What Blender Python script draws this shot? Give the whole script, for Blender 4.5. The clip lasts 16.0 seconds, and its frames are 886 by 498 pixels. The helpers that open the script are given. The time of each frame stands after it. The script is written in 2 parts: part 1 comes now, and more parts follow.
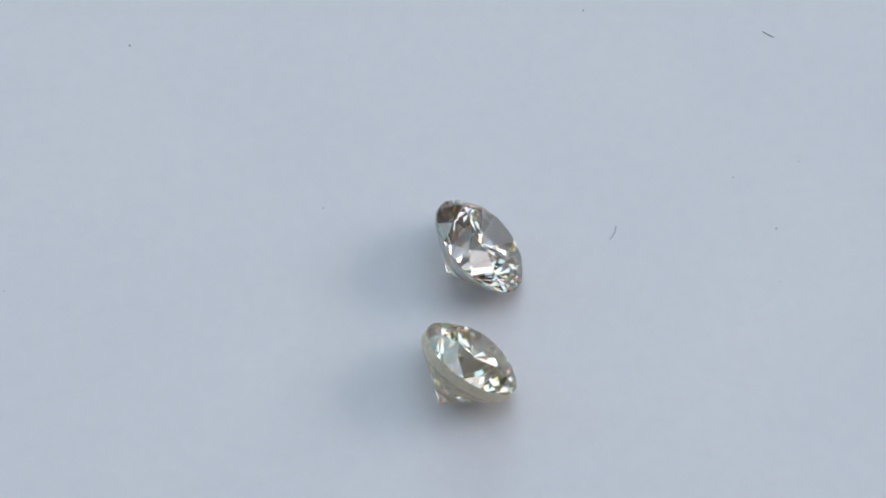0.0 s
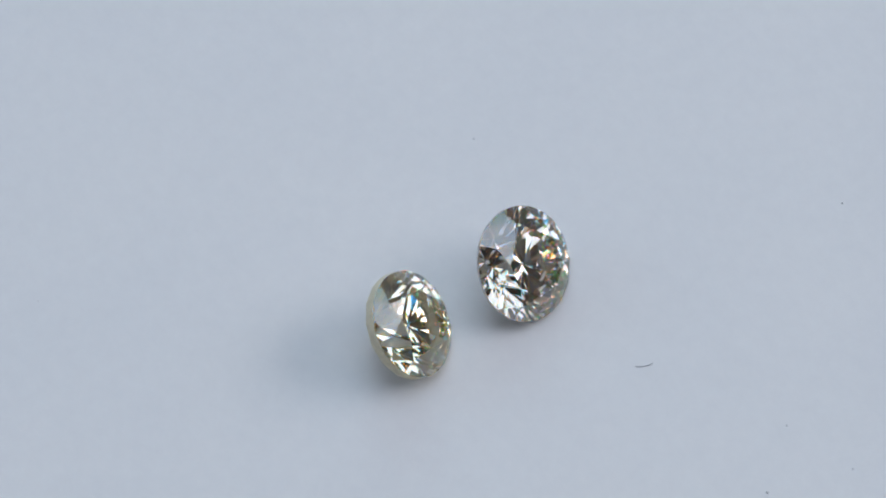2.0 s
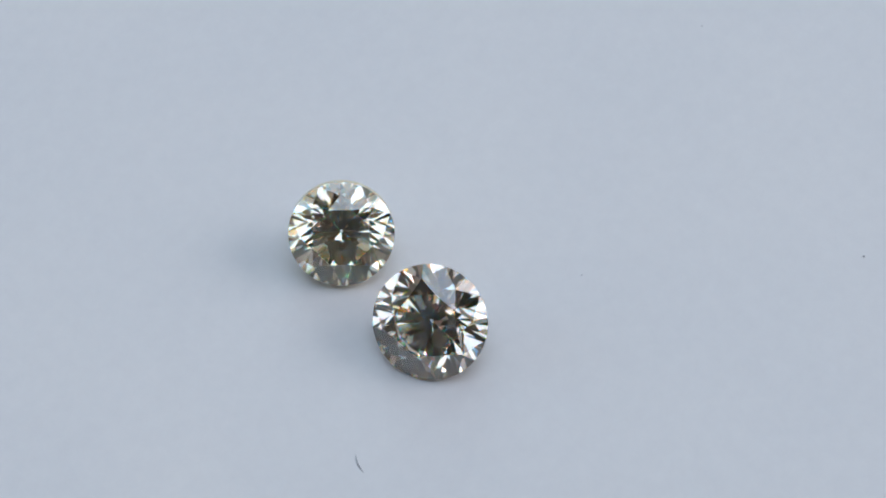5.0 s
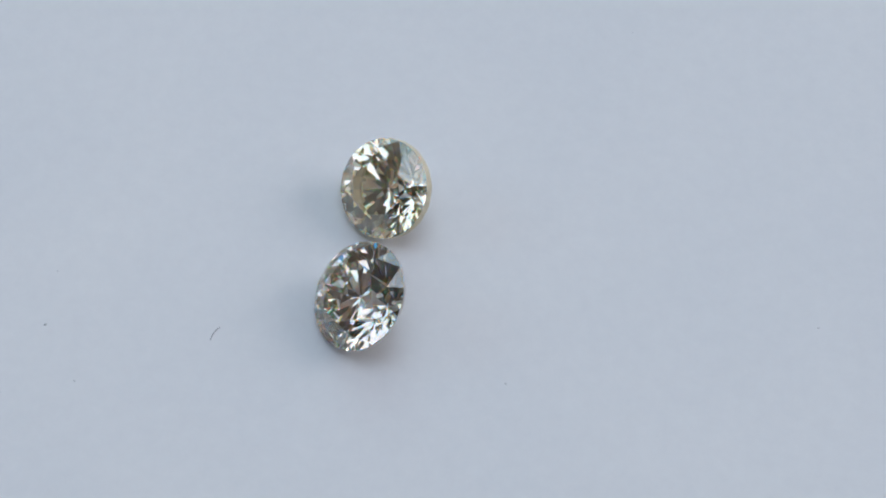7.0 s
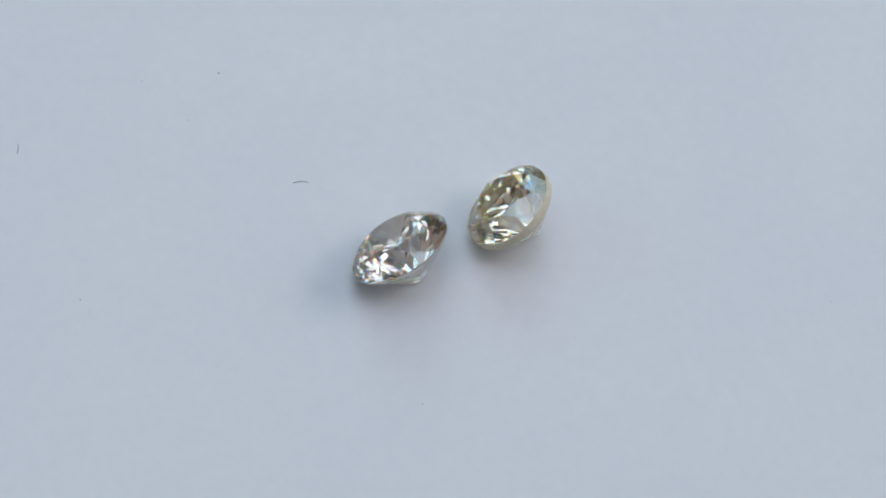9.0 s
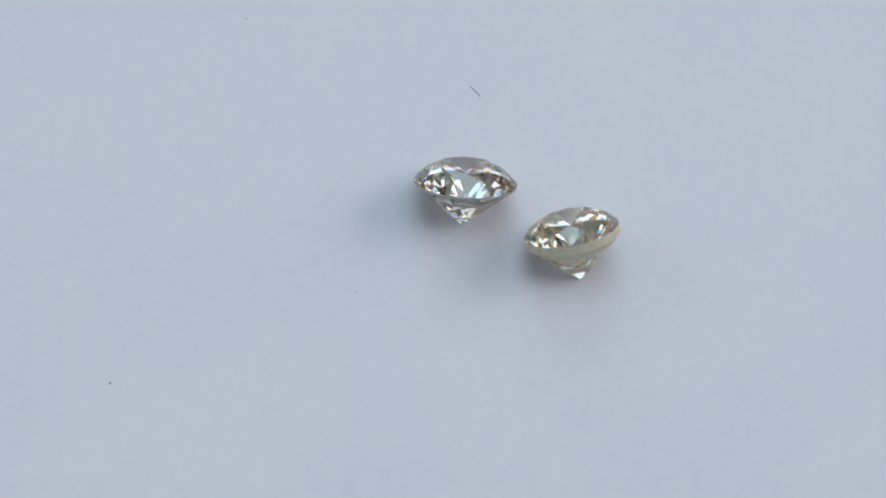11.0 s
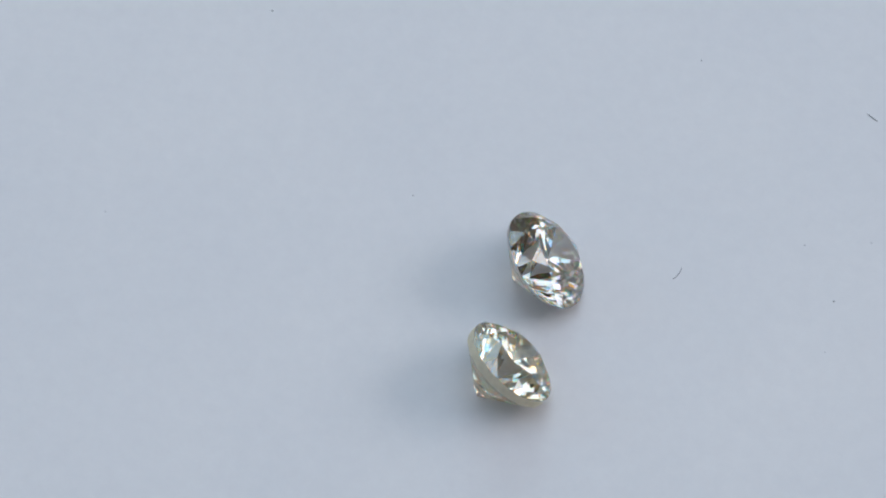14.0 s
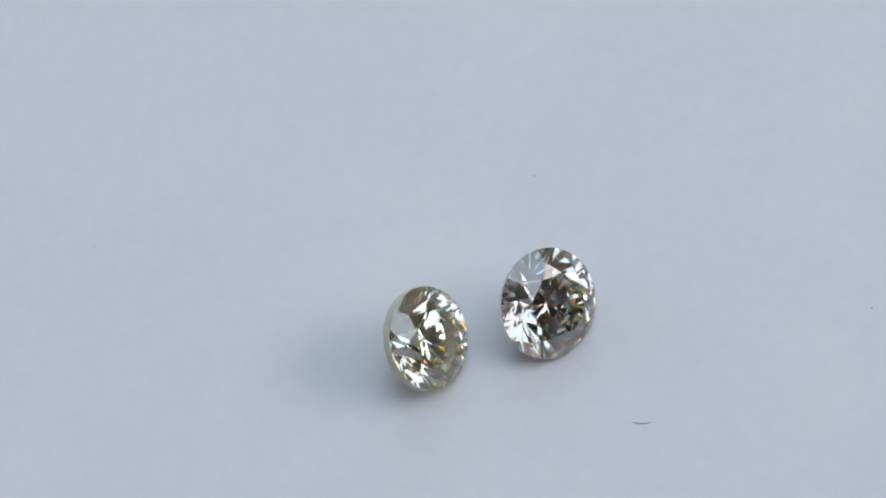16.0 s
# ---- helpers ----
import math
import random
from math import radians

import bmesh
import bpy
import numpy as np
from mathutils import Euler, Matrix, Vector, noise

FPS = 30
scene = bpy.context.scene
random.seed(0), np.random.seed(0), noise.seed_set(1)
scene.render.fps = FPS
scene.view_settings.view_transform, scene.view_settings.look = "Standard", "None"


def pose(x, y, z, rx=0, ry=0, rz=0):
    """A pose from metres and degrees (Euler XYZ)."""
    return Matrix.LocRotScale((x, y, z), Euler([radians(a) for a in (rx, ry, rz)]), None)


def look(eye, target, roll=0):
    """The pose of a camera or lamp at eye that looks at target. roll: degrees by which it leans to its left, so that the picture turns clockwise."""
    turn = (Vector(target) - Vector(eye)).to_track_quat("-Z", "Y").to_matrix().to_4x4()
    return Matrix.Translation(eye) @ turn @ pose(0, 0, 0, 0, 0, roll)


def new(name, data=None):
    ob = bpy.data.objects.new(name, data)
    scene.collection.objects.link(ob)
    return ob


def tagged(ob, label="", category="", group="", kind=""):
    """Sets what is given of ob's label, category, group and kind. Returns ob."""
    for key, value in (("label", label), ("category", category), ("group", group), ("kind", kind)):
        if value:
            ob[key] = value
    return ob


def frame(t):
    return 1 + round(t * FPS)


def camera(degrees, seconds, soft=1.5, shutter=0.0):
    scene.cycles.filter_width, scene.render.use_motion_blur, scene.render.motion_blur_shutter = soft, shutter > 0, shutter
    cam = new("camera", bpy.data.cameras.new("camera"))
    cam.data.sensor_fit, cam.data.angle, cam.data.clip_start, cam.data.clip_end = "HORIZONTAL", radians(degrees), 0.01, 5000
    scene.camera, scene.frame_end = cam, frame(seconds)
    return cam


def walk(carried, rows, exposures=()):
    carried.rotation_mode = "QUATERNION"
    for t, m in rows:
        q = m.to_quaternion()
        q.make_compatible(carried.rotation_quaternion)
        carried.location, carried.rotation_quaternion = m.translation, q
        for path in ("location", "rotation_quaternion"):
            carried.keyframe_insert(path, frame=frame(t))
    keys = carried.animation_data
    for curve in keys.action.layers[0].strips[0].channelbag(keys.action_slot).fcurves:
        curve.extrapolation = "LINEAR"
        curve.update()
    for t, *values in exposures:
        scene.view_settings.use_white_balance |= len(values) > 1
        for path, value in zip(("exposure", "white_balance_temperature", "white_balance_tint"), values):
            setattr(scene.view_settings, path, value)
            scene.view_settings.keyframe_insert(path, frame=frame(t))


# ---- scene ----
# Two loose brilliants on a slowly turning sheet of white paper, seen from close by with a hand-held camera.
cam = camera(22.0, 16.0, soft=1.85)
PATH = [
    (0.0, pose(-0.00315, -0.06358, 0.11661, 28.719, -3.934, -0.973)),
    (0.5, pose(-0.00325, -0.06419, 0.11689, 28.058, -3.242, -1.367)),
    (1.0, pose(-0.00297, -0.06485, 0.11626, 28.169, -3.306, 0.777)),
    (1.5, pose(-0.00392, -0.06488, 0.11590, 28.017, -2.600, 0.262)),
    (2.0, pose(-0.00513, -0.06430, 0.11497, 27.415, -2.133, -0.630)),
    (2.5, pose(-0.00473, -0.06421, 0.11423, 27.483, -2.592, 1.879)),
    (3.0, pose(-0.00491, -0.06444, 0.11383, 28.064, -1.769, 0.423)),
    (3.5, pose(-0.00496, -0.06460, 0.11369, 28.156, -1.617, 0.643)),
    (4.0, pose(-0.00559, -0.06491, 0.11368, 28.900, -1.642, 2.454)),
    (4.5, pose(-0.00627, -0.06462, 0.11335, 29.452, -1.014, 0.845)),
    (5.0, pose(-0.00725, -0.06428, 0.11305, 29.830, -0.825, -0.519)),
    (5.2, pose(-0.00731, -0.06429, 0.11313, 29.938, -1.190, -0.249)),
    (7.3, pose(-0.00973, -0.06383, 0.11694, 31.159, -3.208, -0.674)),
    (7.5, pose(-0.00977, -0.06387, 0.11706, 31.337, -3.447, -0.626)),
    (8.0, pose(-0.01002, -0.06438, 0.11866, 31.564, -4.458, 0.564)),
    (8.5, pose(-0.01033, -0.06471, 0.11989, 31.665, -4.378, 0.011)),
    (9.0, pose(-0.01062, -0.06486, 0.12075, 31.181, -4.712, 0.033)),
    (9.2, pose(-0.01070, -0.06510, 0.12082, 31.267, -4.751, -0.824)),
    (11.3, pose(-0.00955, -0.06849, 0.12390, 29.936, -5.327, -0.360)),
    (11.5, pose(-0.00948, -0.06857, 0.12416, 29.883, -5.210, -0.448)),
    (12.0, pose(-0.00849, -0.06824, 0.12491, 29.183, -5.239, 0.155)),
    (12.5, pose(-0.00680, -0.06713, 0.12508, 28.744, -5.056, 0.552)),
    (13.0, pose(-0.00717, -0.06739, 0.12519, 28.779, -4.598, -0.056)),
    (13.5, pose(-0.00655, -0.06711, 0.12444, 27.979, -4.145, -0.216)),
    (14.0, pose(-0.00662, -0.06637, 0.12428, 27.778, -4.126, 0.766)),
    (14.5, pose(-0.00679, -0.06590, 0.12491, 27.217, -3.168, 0.460)),
    (15.0, pose(-0.00669, -0.06542, 0.12344, 27.234, -2.694, 0.623)),
    (15.5, pose(-0.00655, -0.06481, 0.12228, 27.018, -2.039, 0.046)),
    (16.0, pose(-0.00656, -0.06424, 0.12140, 26.740, -2.010, 0.933)),
]
walk(cam, PATH)

# ---- light ----
world = bpy.data.worlds.new("world")
scene.world = world
world.use_nodes = True
wn = world.node_tree.nodes
sky = wn.new("ShaderNodeTexSky")
sky.sky_type, sky.sun_disc = "NISHITA", False
sky.sun_elevation, sky.sun_rotation = radians(40), radians(70)
world.node_tree.links.new(sky.outputs["Color"], wn["Background"].inputs["Color"])
wn["Background"].inputs["Strength"].default_value = 0.08

BLUE_FILL, PALE_NORTH, SOFT_OVERHEAD, BRIGHT_SKY = (0.46, 0.74, 0.97), (0.60, 0.81, 0.90), (0.745, 0.862, 1.035), (0.975, 0.945, 0.99)


def daylight_lamp(name, eye, target, width, height, watts, colour):
    """An area lamp at an unseen opening, in place of daylight from that side."""
    data = bpy.data.lights.new(name, "AREA")
    data.shape, data.size, data.size_y, data.energy, data.color = "RECTANGLE", width, height, watts, colour
    ob = new(name, data)
    ob.matrix_world = look(eye, target)
    return ob


daylight_lamp("window_light_east", (1.29, 0.25, 1.0), (0.0, 0.25, 0.95), 1.0, 0.9, 8.8, BRIGHT_SKY)
# north: unseen source added for shadows towards the camera and sheen on upper facets
daylight_lamp("added_light_north", (-0.13, 0.99, 0.86), (-0.13, 0.0, 0.83), 0.8, 0.98, 4.0, PALE_NORTH)
# west: added fill with no known source, lifts the shadows on the left
daylight_lamp("added_fill_west", (-0.99, 0.22, 0.63), (0.0, 0.22, 0.6), 0.56, 0.5, 1.4, BLUE_FILL)
# overhead: broad lamp added for soft short shadows; no roof window is known
daylight_lamp("added_overhead_light", (0.05, 0.26, 1.74), (0.05, 0.26, 0.0), 1.6, 1.3, 12.15, SOFT_OVERHEAD)
scene.view_settings.exposure = 0.0
scene.cycles.max_bounces, scene.cycles.glossy_bounces, scene.cycles.transmission_bounces = 24, 24, 24

# ---- materials ----


def material(name):
    m = bpy.data.materials.new(name)
    m.use_nodes = True
    nt = m.node_tree
    return m, nt, nt.nodes, nt.links, nt.nodes["Principled BSDF"]


def ramp(nodes, links, source, stops):
    r = nodes.new("ShaderNodeValToRGB")
    while len(r.color_ramp.elements) < len(stops):
        r.color_ramp.elements.new(0.5)
    for e, (p, c) in zip(r.color_ramp.elements, stops):
        e.position, e.color = p, (*c, 1)
    links.new(source, r.inputs["Fac"])
    return r.outputs["Color"]


def noise_node(nodes, links, scale, detail=4.0, rough=0.55):
    tc = nodes.new("ShaderNodeTexCoord")
    n = nodes.new("ShaderNodeTexNoise")
    n.inputs["Scale"].default_value, n.inputs["Detail"].default_value, n.inputs["Roughness"].default_value = scale, detail, rough
    links.new(tc.outputs["Object"], n.inputs["Vector"])
    return n.outputs["Fac"]


def surface(name, low, high, scale, rough, bump=0.0, bump_scale=0.0, depth=0.0001):
    """A matt surface with two tones of grain and a fine relief."""
    m, nt, nodes, links, p = material(name)
    broad = noise_node(nodes, links, scale)
    links.new(ramp(nodes, links, broad, [(0.3, low), (0.7, high)]), p.inputs["Base Color"])
    p.inputs["Roughness"].default_value = rough
    if bump:
        b = nodes.new("ShaderNodeBump")
        b.inputs["Strength"].default_value, b.inputs["Distance"].default_value = bump, depth
        links.new(noise_node(nodes, links, bump_scale, 3.0), b.inputs["Height"])
        links.new(b.outputs["Normal"], p.inputs["Normal"])
    return m


def brilliant(name, tint, fire=False):
    """Diamond: clear, sharply refracting, faintly tinted. Fire: a part of the light is split, the blue bent more than the red."""
    m, nt, nodes, links, p = material(name)
    nodes.remove(p)
    layers = [(tint, 2.42)]
    if fire:
        bands = (((0.60, 0.60, 0.60), 2.421), ((0.40, 0.20, 0.0), 2.404), ((0.0, 0.20, 0.40), 2.438))
        layers = [([c * w for c, w in zip(tint, band)], ior) for band, ior in bands]
    last = None
    for colour, ior in layers:
        g = nodes.new("ShaderNodeBsdfGlass")
        g.inputs["Color"].default_value = (*colour, 1)
        g.inputs["Roughness"].default_value, g.inputs["IOR"].default_value = 0.0, ior
        if last:
            add = nodes.new("ShaderNodeAddShader")
            links.new(last, add.inputs[0])
            links.new(g.outputs[0], add.inputs[1])
            last = add.outputs[0]
        else:
            last = g.outputs[0]
    links.new(last, nodes["Material Output"].inputs["Surface"])
    return m


def frosted(name, tint, matt, share):
    """The ground, unpolished rim of a stone."""
    m, nt, nodes, links, p = material(name)
    nodes.remove(p)
    g = nodes.new("ShaderNodeBsdfGlass")
    g.inputs["Color"].default_value, g.inputs["Roughness"].default_value, g.inputs["IOR"].default_value = (*tint, 1), 0.45, 2.42
    d = nodes.new("ShaderNodeBsdfTranslucent")
    e = nodes.new("ShaderNodeBsdfDiffuse")
    grain = ramp(nodes, links, noise_node(nodes, links, 2500.0), [(0.3, [c * 0.82 for c in matt]), (0.7, matt)])
    links.new(grain, d.inputs["Color"])
    links.new(grain, e.inputs["Color"])
    both, mix = nodes.new("ShaderNodeMixShader"), nodes.new("ShaderNodeMixShader")
    both.inputs[0].default_value, mix.inputs[0].default_value = 0.75, share
    links.new(d.outputs[0], both.inputs[1])
    links.new(e.outputs[0], both.inputs[2])
    links.new(g.outputs[0], mix.inputs[1])
    links.new(both.outputs[0], mix.inputs[2])
    links.new(mix.outputs[0], nodes["Material Output"].inputs["Surface"])
    return m


def paper_surface():
    """Matt white paper: broad clouds, a fine mottle and a faint relief of the fibres."""
    m, nt, nodes, links, p = material("paper")
    broad = ramp(nodes, links, noise_node(nodes, links, 60.0), [(0.25, (0.792, 0.797, 0.806)), (0.75, (0.838, 0.833, 0.828))])
    fine = ramp(nodes, links, noise_node(nodes, links, 900.0, 6.0, 0.7), [(0.25, (0.95, 0.95, 0.957)), (0.75, (1.0, 1.0, 1.0))])
    mix = nodes.new("ShaderNodeMix")
    mix.data_type, mix.blend_type = "RGBA", "MULTIPLY"
    mix.inputs[0].default_value = 1.0
    links.new(broad, mix.inputs[6])
    links.new(fine, mix.inputs[7])
    links.new(mix.outputs[2], p.inputs["Base Color"])
    p.inputs["Roughness"].default_value = 0.8
    b = nodes.new("ShaderNodeBump")
    b.inputs["Strength"].default_value, b.inputs["Distance"].default_value = 0.1, 0.00003
    links.new(noise_node(nodes, links, 2500.0, 3.0), b.inputs["Height"])
    links.new(b.outputs["Normal"], p.inputs["Normal"])
    return m


PAPER = paper_surface()
# beige of the unseen walls, set to give the stones warm fill
WALL = surface("wall_paint", (0.38, 0.315, 0.28), (0.44, 0.37, 0.33), 1.5, 0.85, 0.15, 90.0, 0.002)
# dark red-brown of the unseen ceiling, set for the stones' dark reflections
CEILING = surface("dark_reflected_ceiling", (0.040, 0.025, 0.021), (0.055, 0.035, 0.030), 2.0, 0.8)
# near-black for unseen walls that replace the photographer's dark reflection in the stones
DARK = surface("dark_reflection_wall", (0.005, 0.003, 0.0026), (0.018, 0.0105, 0.009), 4.0, 0.7)
# mid brown of an unseen wall end, set for khaki reflections
BROWN = surface("brown_reflection_wall", (0.20, 0.165, 0.135), (0.25, 0.205, 0.17), 1.5, 0.85, 0.15, 90.0, 0.002)
FLOOR = surface("floor_boards", (0.12, 0.08, 0.05), (0.2, 0.14, 0.09), 3.0, 0.6)
TABLE = surface("table_wood", (0.2, 0.13, 0.08), (0.3, 0.2, 0.13), 12.0, 0.5)
LINT = surface("lint", (0.36, 0.36, 0.37), (0.46, 0.46, 0.48), 4000.0, 0.9)
DUST = surface("dust", (0.32, 0.32, 0.33), (0.42, 0.42, 0.44), 4000.0, 0.9)
DARK_DUST = surface("dark_dust", (0.10, 0.10, 0.11), (0.17, 0.17, 0.18), 4000.0, 0.9)
PALE_LINT = surface("pale_lint", (0.64, 0.64, 0.65), (0.72, 0.72, 0.73), 4000.0, 0.9)
CLEAR = brilliant("clear_diamond", (0.964, 0.941, 0.914))
CLEAR_FIRE = brilliant("clear_diamond_crown", (0.964, 0.941, 0.914), True)
TINTED = brilliant("tinted_diamond", (0.996, 0.976, 0.93))
TINTED_FIRE = brilliant("tinted_diamond_crown", (0.996, 0.976, 0.93), True)
CLEAR_RIM = frosted("clear_rim", (0.95, 0.94, 0.93), (0.85, 0.82, 0.80), 0.5)
TINTED_RIM = frosted("tinted_rim", (0.97, 0.95, 0.86), (1.0, 0.92, 0.71), 0.95)

# ---- setting ----


def mesh_object(name, bm, mat, parent=None, label=""):
    me = bpy.data.meshes.new(name)
    bm.normal_update()
    bm.to_mesh(me)
    bm.free()
    me.materials.append(mat)
    ob = new(name, me)
    if parent:
        ob.parent = parent
    return tagged(ob, label)


def part(name, bm, mat, parent, label=""):
    return mesh_object(name, bm, mat, parent, label)


def add_box(bm, lo, hi):
    c = [(a + b) / 2 for a, b in zip(lo, hi)]
    s = [b - a for a, b in zip(lo, hi)]
    bmesh.ops.create_cube(bm, size=1.0, matrix=Matrix.Translation(c) @ Matrix.Diagonal((*s, 1)))


def boxes(name, mat, spans, label):
    bm = bmesh.new()
    for lo, hi in spans:
        add_box(bm, lo, hi)
    return tagged(mesh_object(name, bm, mat), label, name.split("_")[0], kind="structure")


X0, X1, Y0, Y1, Z0, Z1, TH = -1.0, 1.3, -0.8, 1.0, -0.76, 1.75, 0.15
# unseen closing walls: east, north, west and the ceiling hold the lamps' openings; the dark south side and the dark
# stretch beside the wide window are added for the stones' dark reflections
boxes("wall_east", WALL, [((X1, -0.25, Z0), (X1 + TH, Y1, 0.55)), ((X1, -0.25, 1.45), (X1 + TH, Y1, Z1)),
                          ((X1, 0.75, 0.55), (X1 + TH, Y1, 1.45))], "unseen beige wall with a wide window opening")
boxes("wall_north", WALL, [((X0, Y1, Z0), (X1, Y1 + TH, 0.36)), ((X0, Y1, 1.35), (X1, Y1 + TH, Z1)),
                           ((X0, Y1, 0.36), (-0.53, Y1 + TH, 1.35)), ((0.27, Y1, 0.36), (X1, Y1 + TH, 1.35))], "unseen beige wall with an opening for the added north lamp")
boxes("wall_west", WALL, [((X0 - TH, Y0, Z0), (X0, Y1, 0.38)), ((X0 - TH, Y0, 0.88), (X0, Y1, Z1)),
                          ((X0 - TH, Y0, 0.38), (X0, -0.06, 0.88)), ((X0 - TH, 0.5, 0.38), (X0, Y1, 0.88))], "unseen beige wall with an opening for the added west lamp")
boxes("wall_south", DARK, [((X0, Y0 - TH, Z0), (0.76, Y0, Z1))], "unseen dark wall that gives the stones their dark reflections")
# added wall end that puts khaki tones into the yellow stone
boxes("wall_south_east", BROWN, [((0.76, Y0 - TH, Z0), (X1 + TH, Y0, Z1))], "unseen light brown wall end, reflected as khaki in the yellow stone")
# added dark stretch, reflected as brown patches in the white stone
boxes("wall_east_panelled", DARK, [((X1, Y0, Z0), (X1 + TH, -0.25, Z1))], "unseen dark wall stretch beside the wide window, for dark reflections")
boxes("floor", FLOOR, [((X0 - TH, Y0 - TH, Z0 - 0.1), (X1 + TH, Y1 + TH, Z0))], "dark wooden floor")
# unseen ceiling, added to close the room and darken reflections around the overhead lamp
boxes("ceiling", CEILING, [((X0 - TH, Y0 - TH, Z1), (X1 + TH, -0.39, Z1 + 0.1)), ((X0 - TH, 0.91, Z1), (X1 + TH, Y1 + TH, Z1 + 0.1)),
                           ((X0 - TH, -0.39, Z1), (-0.75, 0.91, Z1 + 0.1)), ((0.85, -0.39, Z1), (X1 + TH, 0.91, Z1 + 0.1))], "unseen dark ceiling with an opening for the added overhead lamp")

# the table carries the paper
table = tagged(new("table"), "brown wooden table under the sheet of paper", "table")
table.location = (0, 0, Z0)
bm = bmesh.new()
add_box(bm, (-0.5, -0.4, -Z0 - 0.0304), (0.5, 0.4, -Z0 - 0.0004))
bmesh.ops.bevel(bm, geom=bm.edges[:], offset=0.003, segments=2, affect="EDGES")
part("tabletop", bm, TABLE, table)
for sx in (-1, 1):
    for sy in (-1, 1):
        bm = bmesh.new()
        add_box(bm, (sx * 0.44 - 0.025, sy * 0.34 - 0.025, 0), (sx * 0.44 + 0.025, sy * 0.34 + 0.025, -Z0 - 0.0304))
        part("leg", bm, TABLE, table)

# the sheet of paper, its pivot at the world's origin
bm = bmesh.new()
bmesh.ops.create_grid(bm, x_segments=12, y_segments=16, size=0.5, matrix=Matrix.Diagonal((0.210, 0.297, 1, 1)))
for v in bm.verts:
    v.co.z = -0.0003
top = bmesh.ops.extrude_face_region(bm, geom=bm.faces[:])
bmesh.ops.translate(bm, verts=[v for v in top["geom"] if isinstance(v, bmesh.types.BMVert)], vec=(0, 0, 0.0003))
bmesh.ops.recalc_face_normals(bm, faces=bm.faces[:])
paper = tagged(mesh_object("paper_sheet", bm, PAPER), "plain white sheet of matt paper, flat on the table", "paper")

# ---- stones ----


def ring_point(r, deg, z):
    return Vector((r * math.cos(radians(deg)), r * math.sin(radians(deg)), z))


def plane_z(a, b, c, x, y):
    nrm = (b - a).cross(c - a)
    return a.z - (nrm.x * (x - a.x) + nrm.y * (y - a.y)) / nrm.z


def facet_mesh(faces):
    """Facets given as lists of corners; corners that meet are shared."""
    bm, made = bmesh.new(), {}

    def vert(co):
        key = tuple(round(c, 9) for c in co)
        if key not in made:
            made[key] = bm.verts.new(co)
        return made[key]

    core = Vector((0, 0, 0.0001))
    for f in faces:
        face = bm.faces.new([vert(co) for co in f])
        face.normal_update()
        if face.normal.dot(face.calc_center_median() - core) < 0:
            face.normal_flip()
    return bm


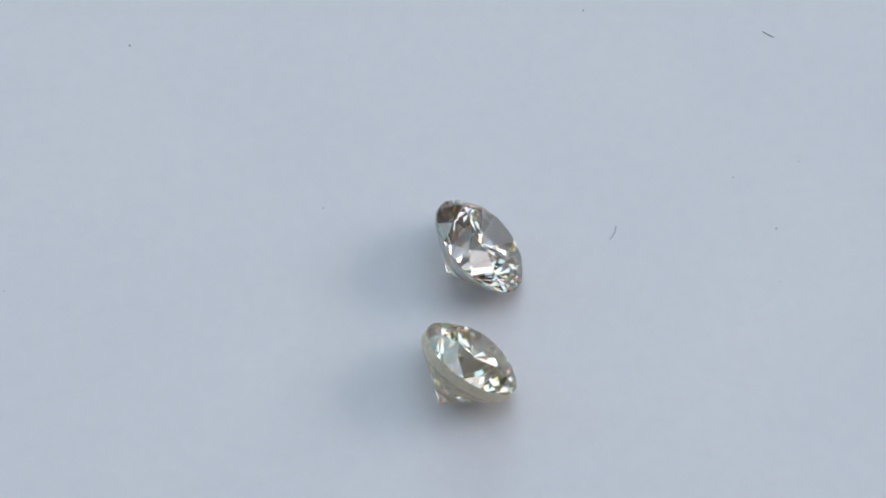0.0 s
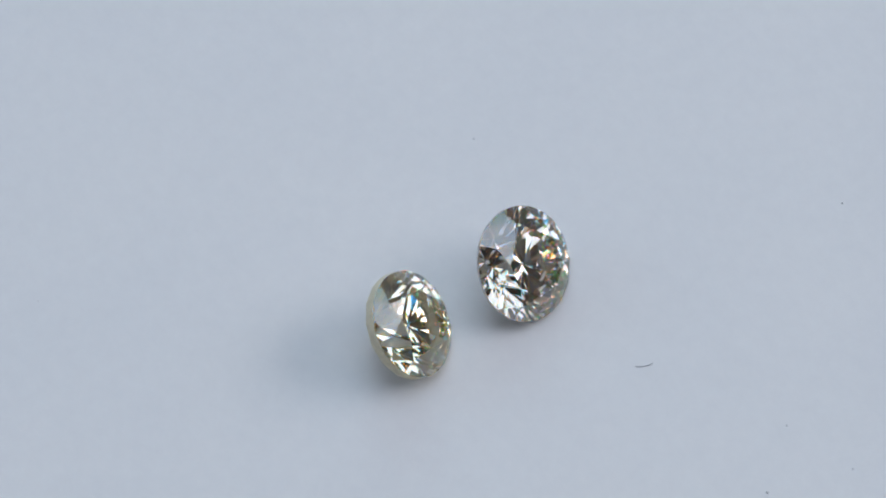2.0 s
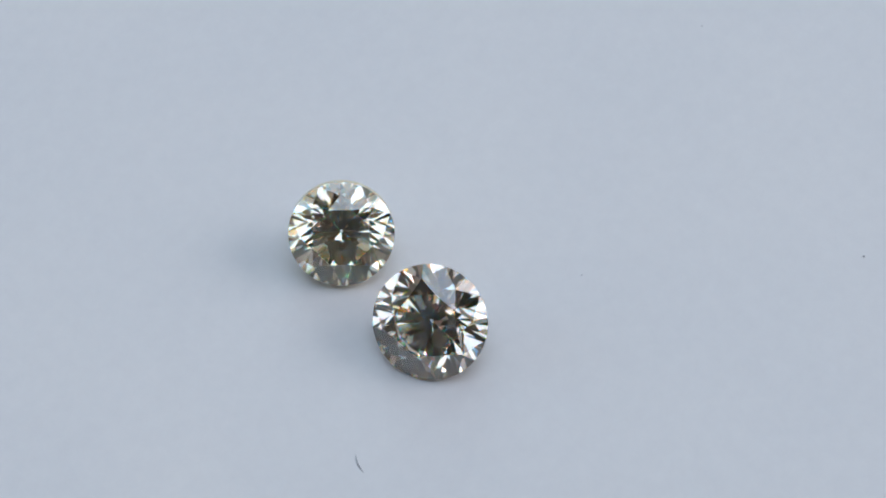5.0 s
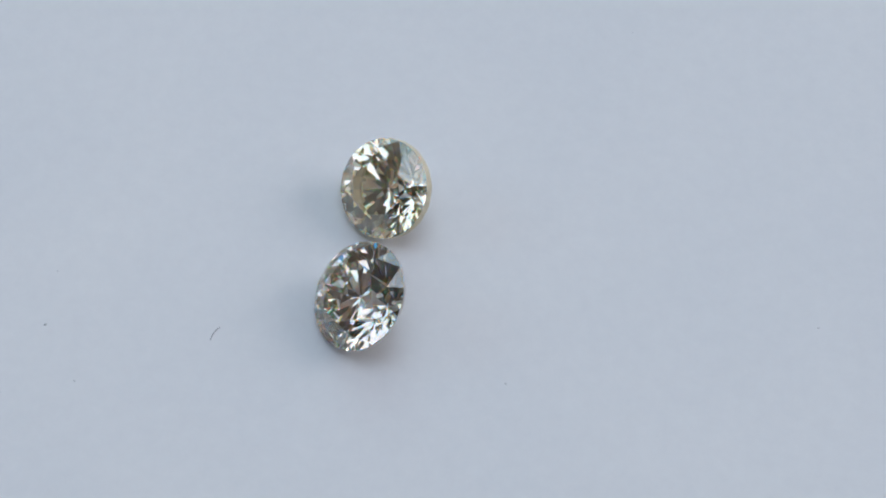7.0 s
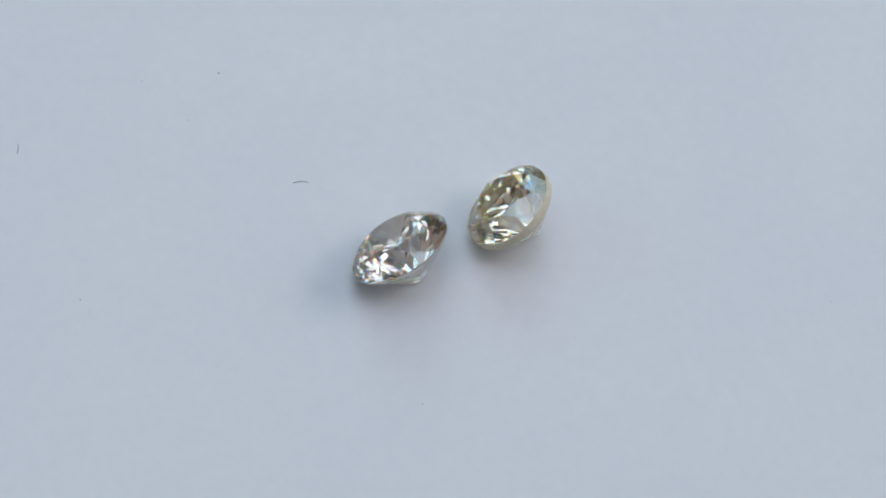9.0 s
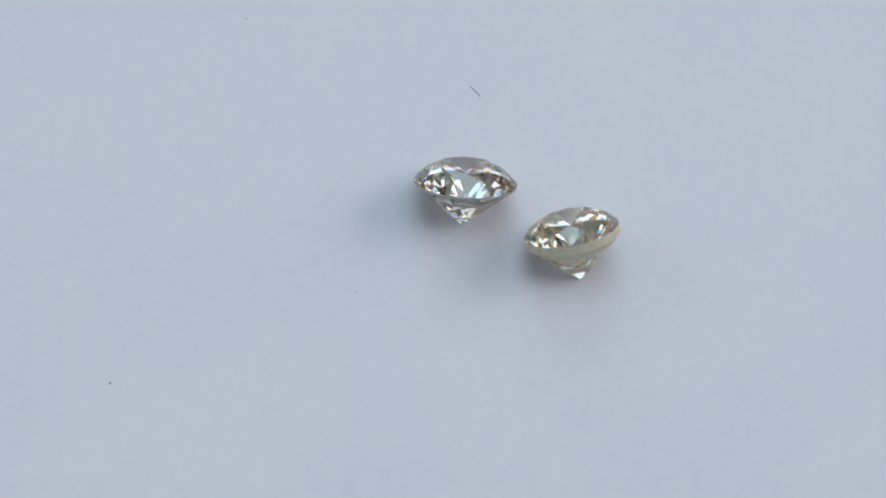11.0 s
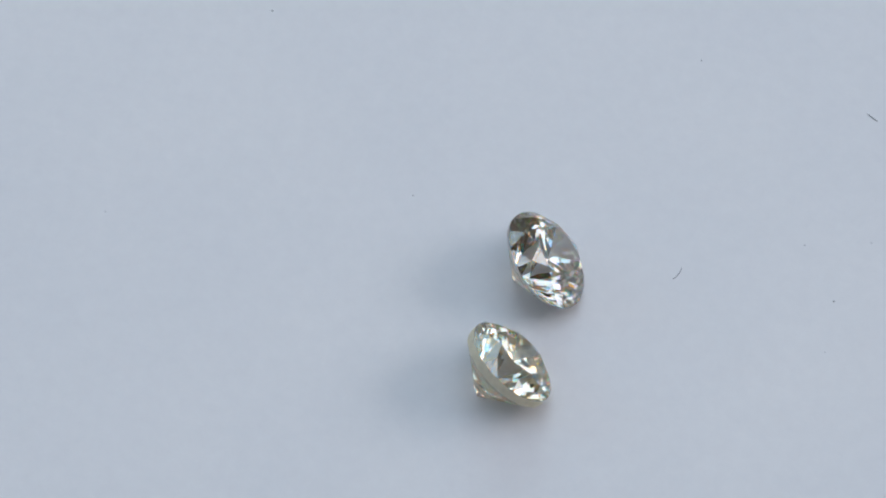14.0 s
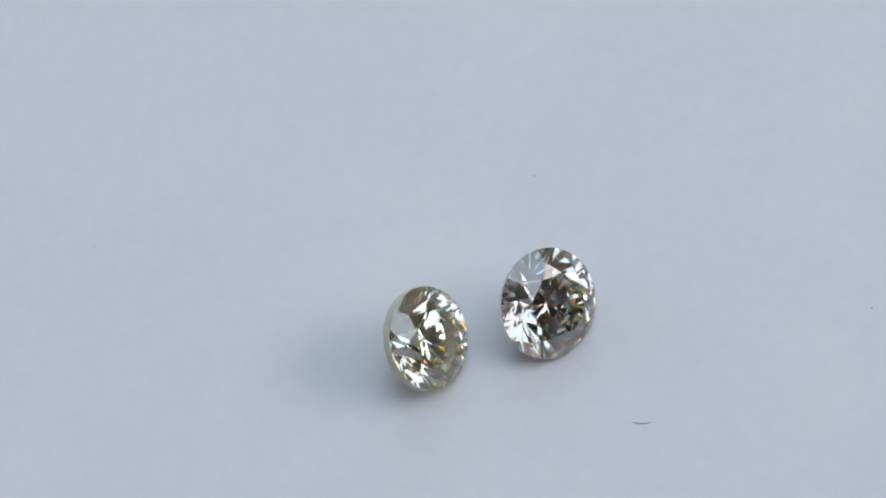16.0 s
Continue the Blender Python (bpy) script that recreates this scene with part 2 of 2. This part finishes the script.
def round_brilliant(label, radius, pavilion, rim, crown, table_share, star, lower, culet_share, face, polish, ground, rim_label, ridge):
    """A round brilliant of 58 facets; its girdle's lower edge lies in the plane z = 0 and its axis is z."""
    R, n = radius, 3
    rt, rc = table_share * R, culet_share * R
    apothem = rc * math.cos(radians(22.5))
    rm = rt + star * (R - rt)
    rn = (1 - lower) * R
    z_crown = lambda r: rim + crown * (R - r) / (R - rt)
    z_pav = lambda r: -pavilion * (R - r) / (R - apothem)
    half = math.cos(radians(22.5))
    T = [ring_point(rt, 45 * k, rim + crown) for k in range(8)]
    M = [ring_point(rm, 45 * k + 22.5, z_crown(rm * half)) for k in range(8)]
    N = [ring_point(rn, 45 * k + 22.5, z_pav(rn * half)) for k in range(8)]
    C = [ring_point(rc, 45 * k + 22.5, -pavilion) for k in range(8)]
    tops, lows, crown_faces, pav_faces = [], [], [], []
    for k in range(8):
        for side in (0, 1):
            a = 45 * k + 22.5 * side
            steps = [a + 22.5 * i / n for i in range(n + 1)]
            for level, peak, store in ((rim, M[k], tops), (0.0, N[k], lows)):
                g0, g1 = ring_point(R, steps[0], level), ring_point(R, steps[-1], level)
                arc = []
                for s in steps:
                    q = ring_point(R, s, 0)
                    arc.append(Vector((q.x, q.y, plane_z(peak, g0, g1, q.x, q.y))))
                store.append(arc)
                if level:
                    crown_faces.append([peak] + arc)
                else:
                    pav_faces.append([peak] + arc[::-1])
        g_top, g_low = ring_point(R, 45 * k, rim), ring_point(R, 45 * k, 0)
        crown_faces.append([T[k], M[k - 1], g_top, M[k]])
        crown_faces.append([T[k], M[k], T[(k + 1) % 8]])
        pav_faces.append([C[k - 1], C[k], N[k], g_low, N[k - 1]][::-1])
    rim_faces = []
    for up, lo in zip(tops, lows):
        for i in range(n):
            rim_faces.append([lo[i], lo[i + 1], up[i + 1], up[i]])
    stone = tagged(new("diamond"), label, "gemstone", "loose diamonds on the paper")
    for name, faces, mat, words in (("crown", crown_faces, face, ""), ("girdle", rim_faces, ground, rim_label), ("pavilion", pav_faces, polish, "")):
        piece = part(name, facet_mesh(faces), mat, stone, words)
        if name == "crown":
            part("table_facet", facet_mesh([T]), face, piece, "large flat polished top facet")
        if name == "pavilion":
            part("culet", facet_mesh([C]), polish, piece, "tiny flat facet at the tip")
    # lie on a ridge between two lower girdle facets or on a pavilion main: lean towards +x, then set the lowest point on the paper
    if ridge:
        lean, turn = math.degrees(math.atan2(-N[0].z, R - rn)), -22.5
    else:
        lean, turn = math.degrees(math.atan2(pavilion, R - apothem)), 0.0
    down = pose(0, 0, 0, 0, lean, 0) @ pose(0, 0, 0, 0, 0, turn)
    low = min((down @ co).z for arc in lows for co in arc + N)
    for o in stone.children:
        o.matrix_local = Matrix.Translation((0, 0, 0.00001 - low)) @ down
    return stone


white_stone = round_brilliant("near-colourless round brilliant diamond lying on its pavilion on white paper",
                              0.00325, 0.00268, 0.00020, 0.00105, 0.57, 0.50, 0.83, 0.028, CLEAR_FIRE, CLEAR, CLEAR_RIM, "thin greyish ground girdle", False)
yellow_stone = round_brilliant("pale yellow round brilliant diamond with thick frosted girdle on white paper",
                               0.00299, 0.00270, 0.00063, 0.00085, 0.57, 0.50, 0.82, 0.028, TINTED_FIRE, TINTED, TINTED_RIM, "thick cream frosted girdle", True)

# ---- lint and dust on the paper ----


def fibre(label, a, b, bow, thick, mat):
    """A short bent hair between two places, its origin in the middle. Returns it with its place."""
    a, b = Vector((*a, 0)), Vector((*b, 0))
    mid, way = (a + b) / 2, b - a
    across = Vector((-way.y, way.x, 0))
    bm, rings, n, sides = bmesh.new(), [], 9, 6
    for i in range(n):
        u = i / (n - 1)
        co = a + way * u + across * bow * 4 * u * (1 - u) - mid
        r = thick * (0.55 + 0.45 * math.sin(math.pi * (0.1 + 0.8 * u)))
        tangent = (way + across * bow * 4 * (1 - 2 * u)).normalized()
        side = Vector((-tangent.y, tangent.x, 0))
        rings.append([bm.verts.new(co + side * r * math.cos(w) + Vector((0, 0, thick + r * math.sin(w)))) for w in [2 * math.pi * j / sides for j in range(sides)]])
    for p, q in zip(rings, rings[1:]):
        for j in range(sides):
            bm.faces.new([p[j], q[j], q[(j + 1) % sides], p[(j + 1) % sides]])
    bm.faces.new(rings[0])
    bm.faces.new(rings[-1][::-1])
    bmesh.ops.recalc_face_normals(bm, faces=bm.faces[:])
    return tagged(mesh_object("fibre", bm, mat), label, "lint", "lint on the paper"), (mid.x, mid.y)


def speck(label, place, size, mat, seed):
    """A small uneven grain of dust."""
    rnd = random.Random(seed)
    bm = bmesh.new()
    bmesh.ops.create_icosphere(bm, subdivisions=2, radius=1.0)
    stretch = rnd.uniform(0.6, 0.95)
    for v in bm.verts:
        v.co *= size * (0.8 + 0.4 * noise.noise(v.co * 1.7 + Vector((seed, 0, 0))))
        v.co.y *= stretch
        v.co.z *= 0.45
    low = min(v.co.z for v in bm.verts)
    for v in bm.verts:
        v.co.z -= low
    return tagged(mesh_object("dust_speck", bm, mat), label, "dust", "dust on the paper"), place


RIDERS = [(paper, (0.0, 0.0), 0.0), (white_stone, (0.00783, -0.00068), 22.7), (yellow_stone, (0.00696, -0.00825), 44.1)]
for words, a, b, bow, thick, mat in (
        ("short curved dark grey hair lying on the paper", (0.01624, 0.00207), (0.01581, 0.00114), 0.09, 0.000032, LINT),
        ("straight pale grey hair lying on the paper", (0.03311, 0.00169), (0.03401, 0.00141), 0.03, 0.000030, PALE_LINT),
        ("short straight grey hair lying on the paper", (0.02622, 0.01621), (0.02693, 0.01580), -0.04, 0.000030, LINT)):
    RIDERS.append((*fibre(words, a, b, bow, thick, mat), 0.0))
for i, (x, y, size, mat) in enumerate((
        (-24.00, -12.00, 0.130, DARK_DUST), (-12.90, 14.00, 0.100, DUST), (-1.05, 2.90, 0.095, PALE_LINT), (15.00, 17.45, 0.080, DUST),
        (23.54, 5.58, 0.090, PALE_LINT), (27.64, 6.79, 0.080, PALE_LINT), (25.86, 2.12, 0.120, PALE_LINT), (25.76, -1.48, 0.070, PALE_LINT),
        (-7.21, -23.14, 0.070, PALE_LINT), (-27.80, -6.94, 0.090, PALE_LINT), (-19.19, -2.95, 0.090, PALE_LINT))):
    words = "tiny dark grey speck of dust on white paper" if mat is not PALE_LINT else "tiny pale grey speck of dust on white paper"
    RIDERS.append((*speck(words, (x / 1000, y / 1000), size / 1000, mat, i), 0.0))

# ---- movement ----
RATE = -26.53  # degrees a second: the sheet turns clockwise, seen from above


def motions():
    for thing, (x, y), heading in RIDERS:
        rows = []
        for k in range(33):
            t = k * 0.5
            a = RATE * t
            c, s = math.cos(radians(a)), math.sin(radians(a))
            rows.append((t, pose(c * x - s * y, s * x + c * y, 0, 0, 0, a + heading)))
        walk(thing, rows)


motions()
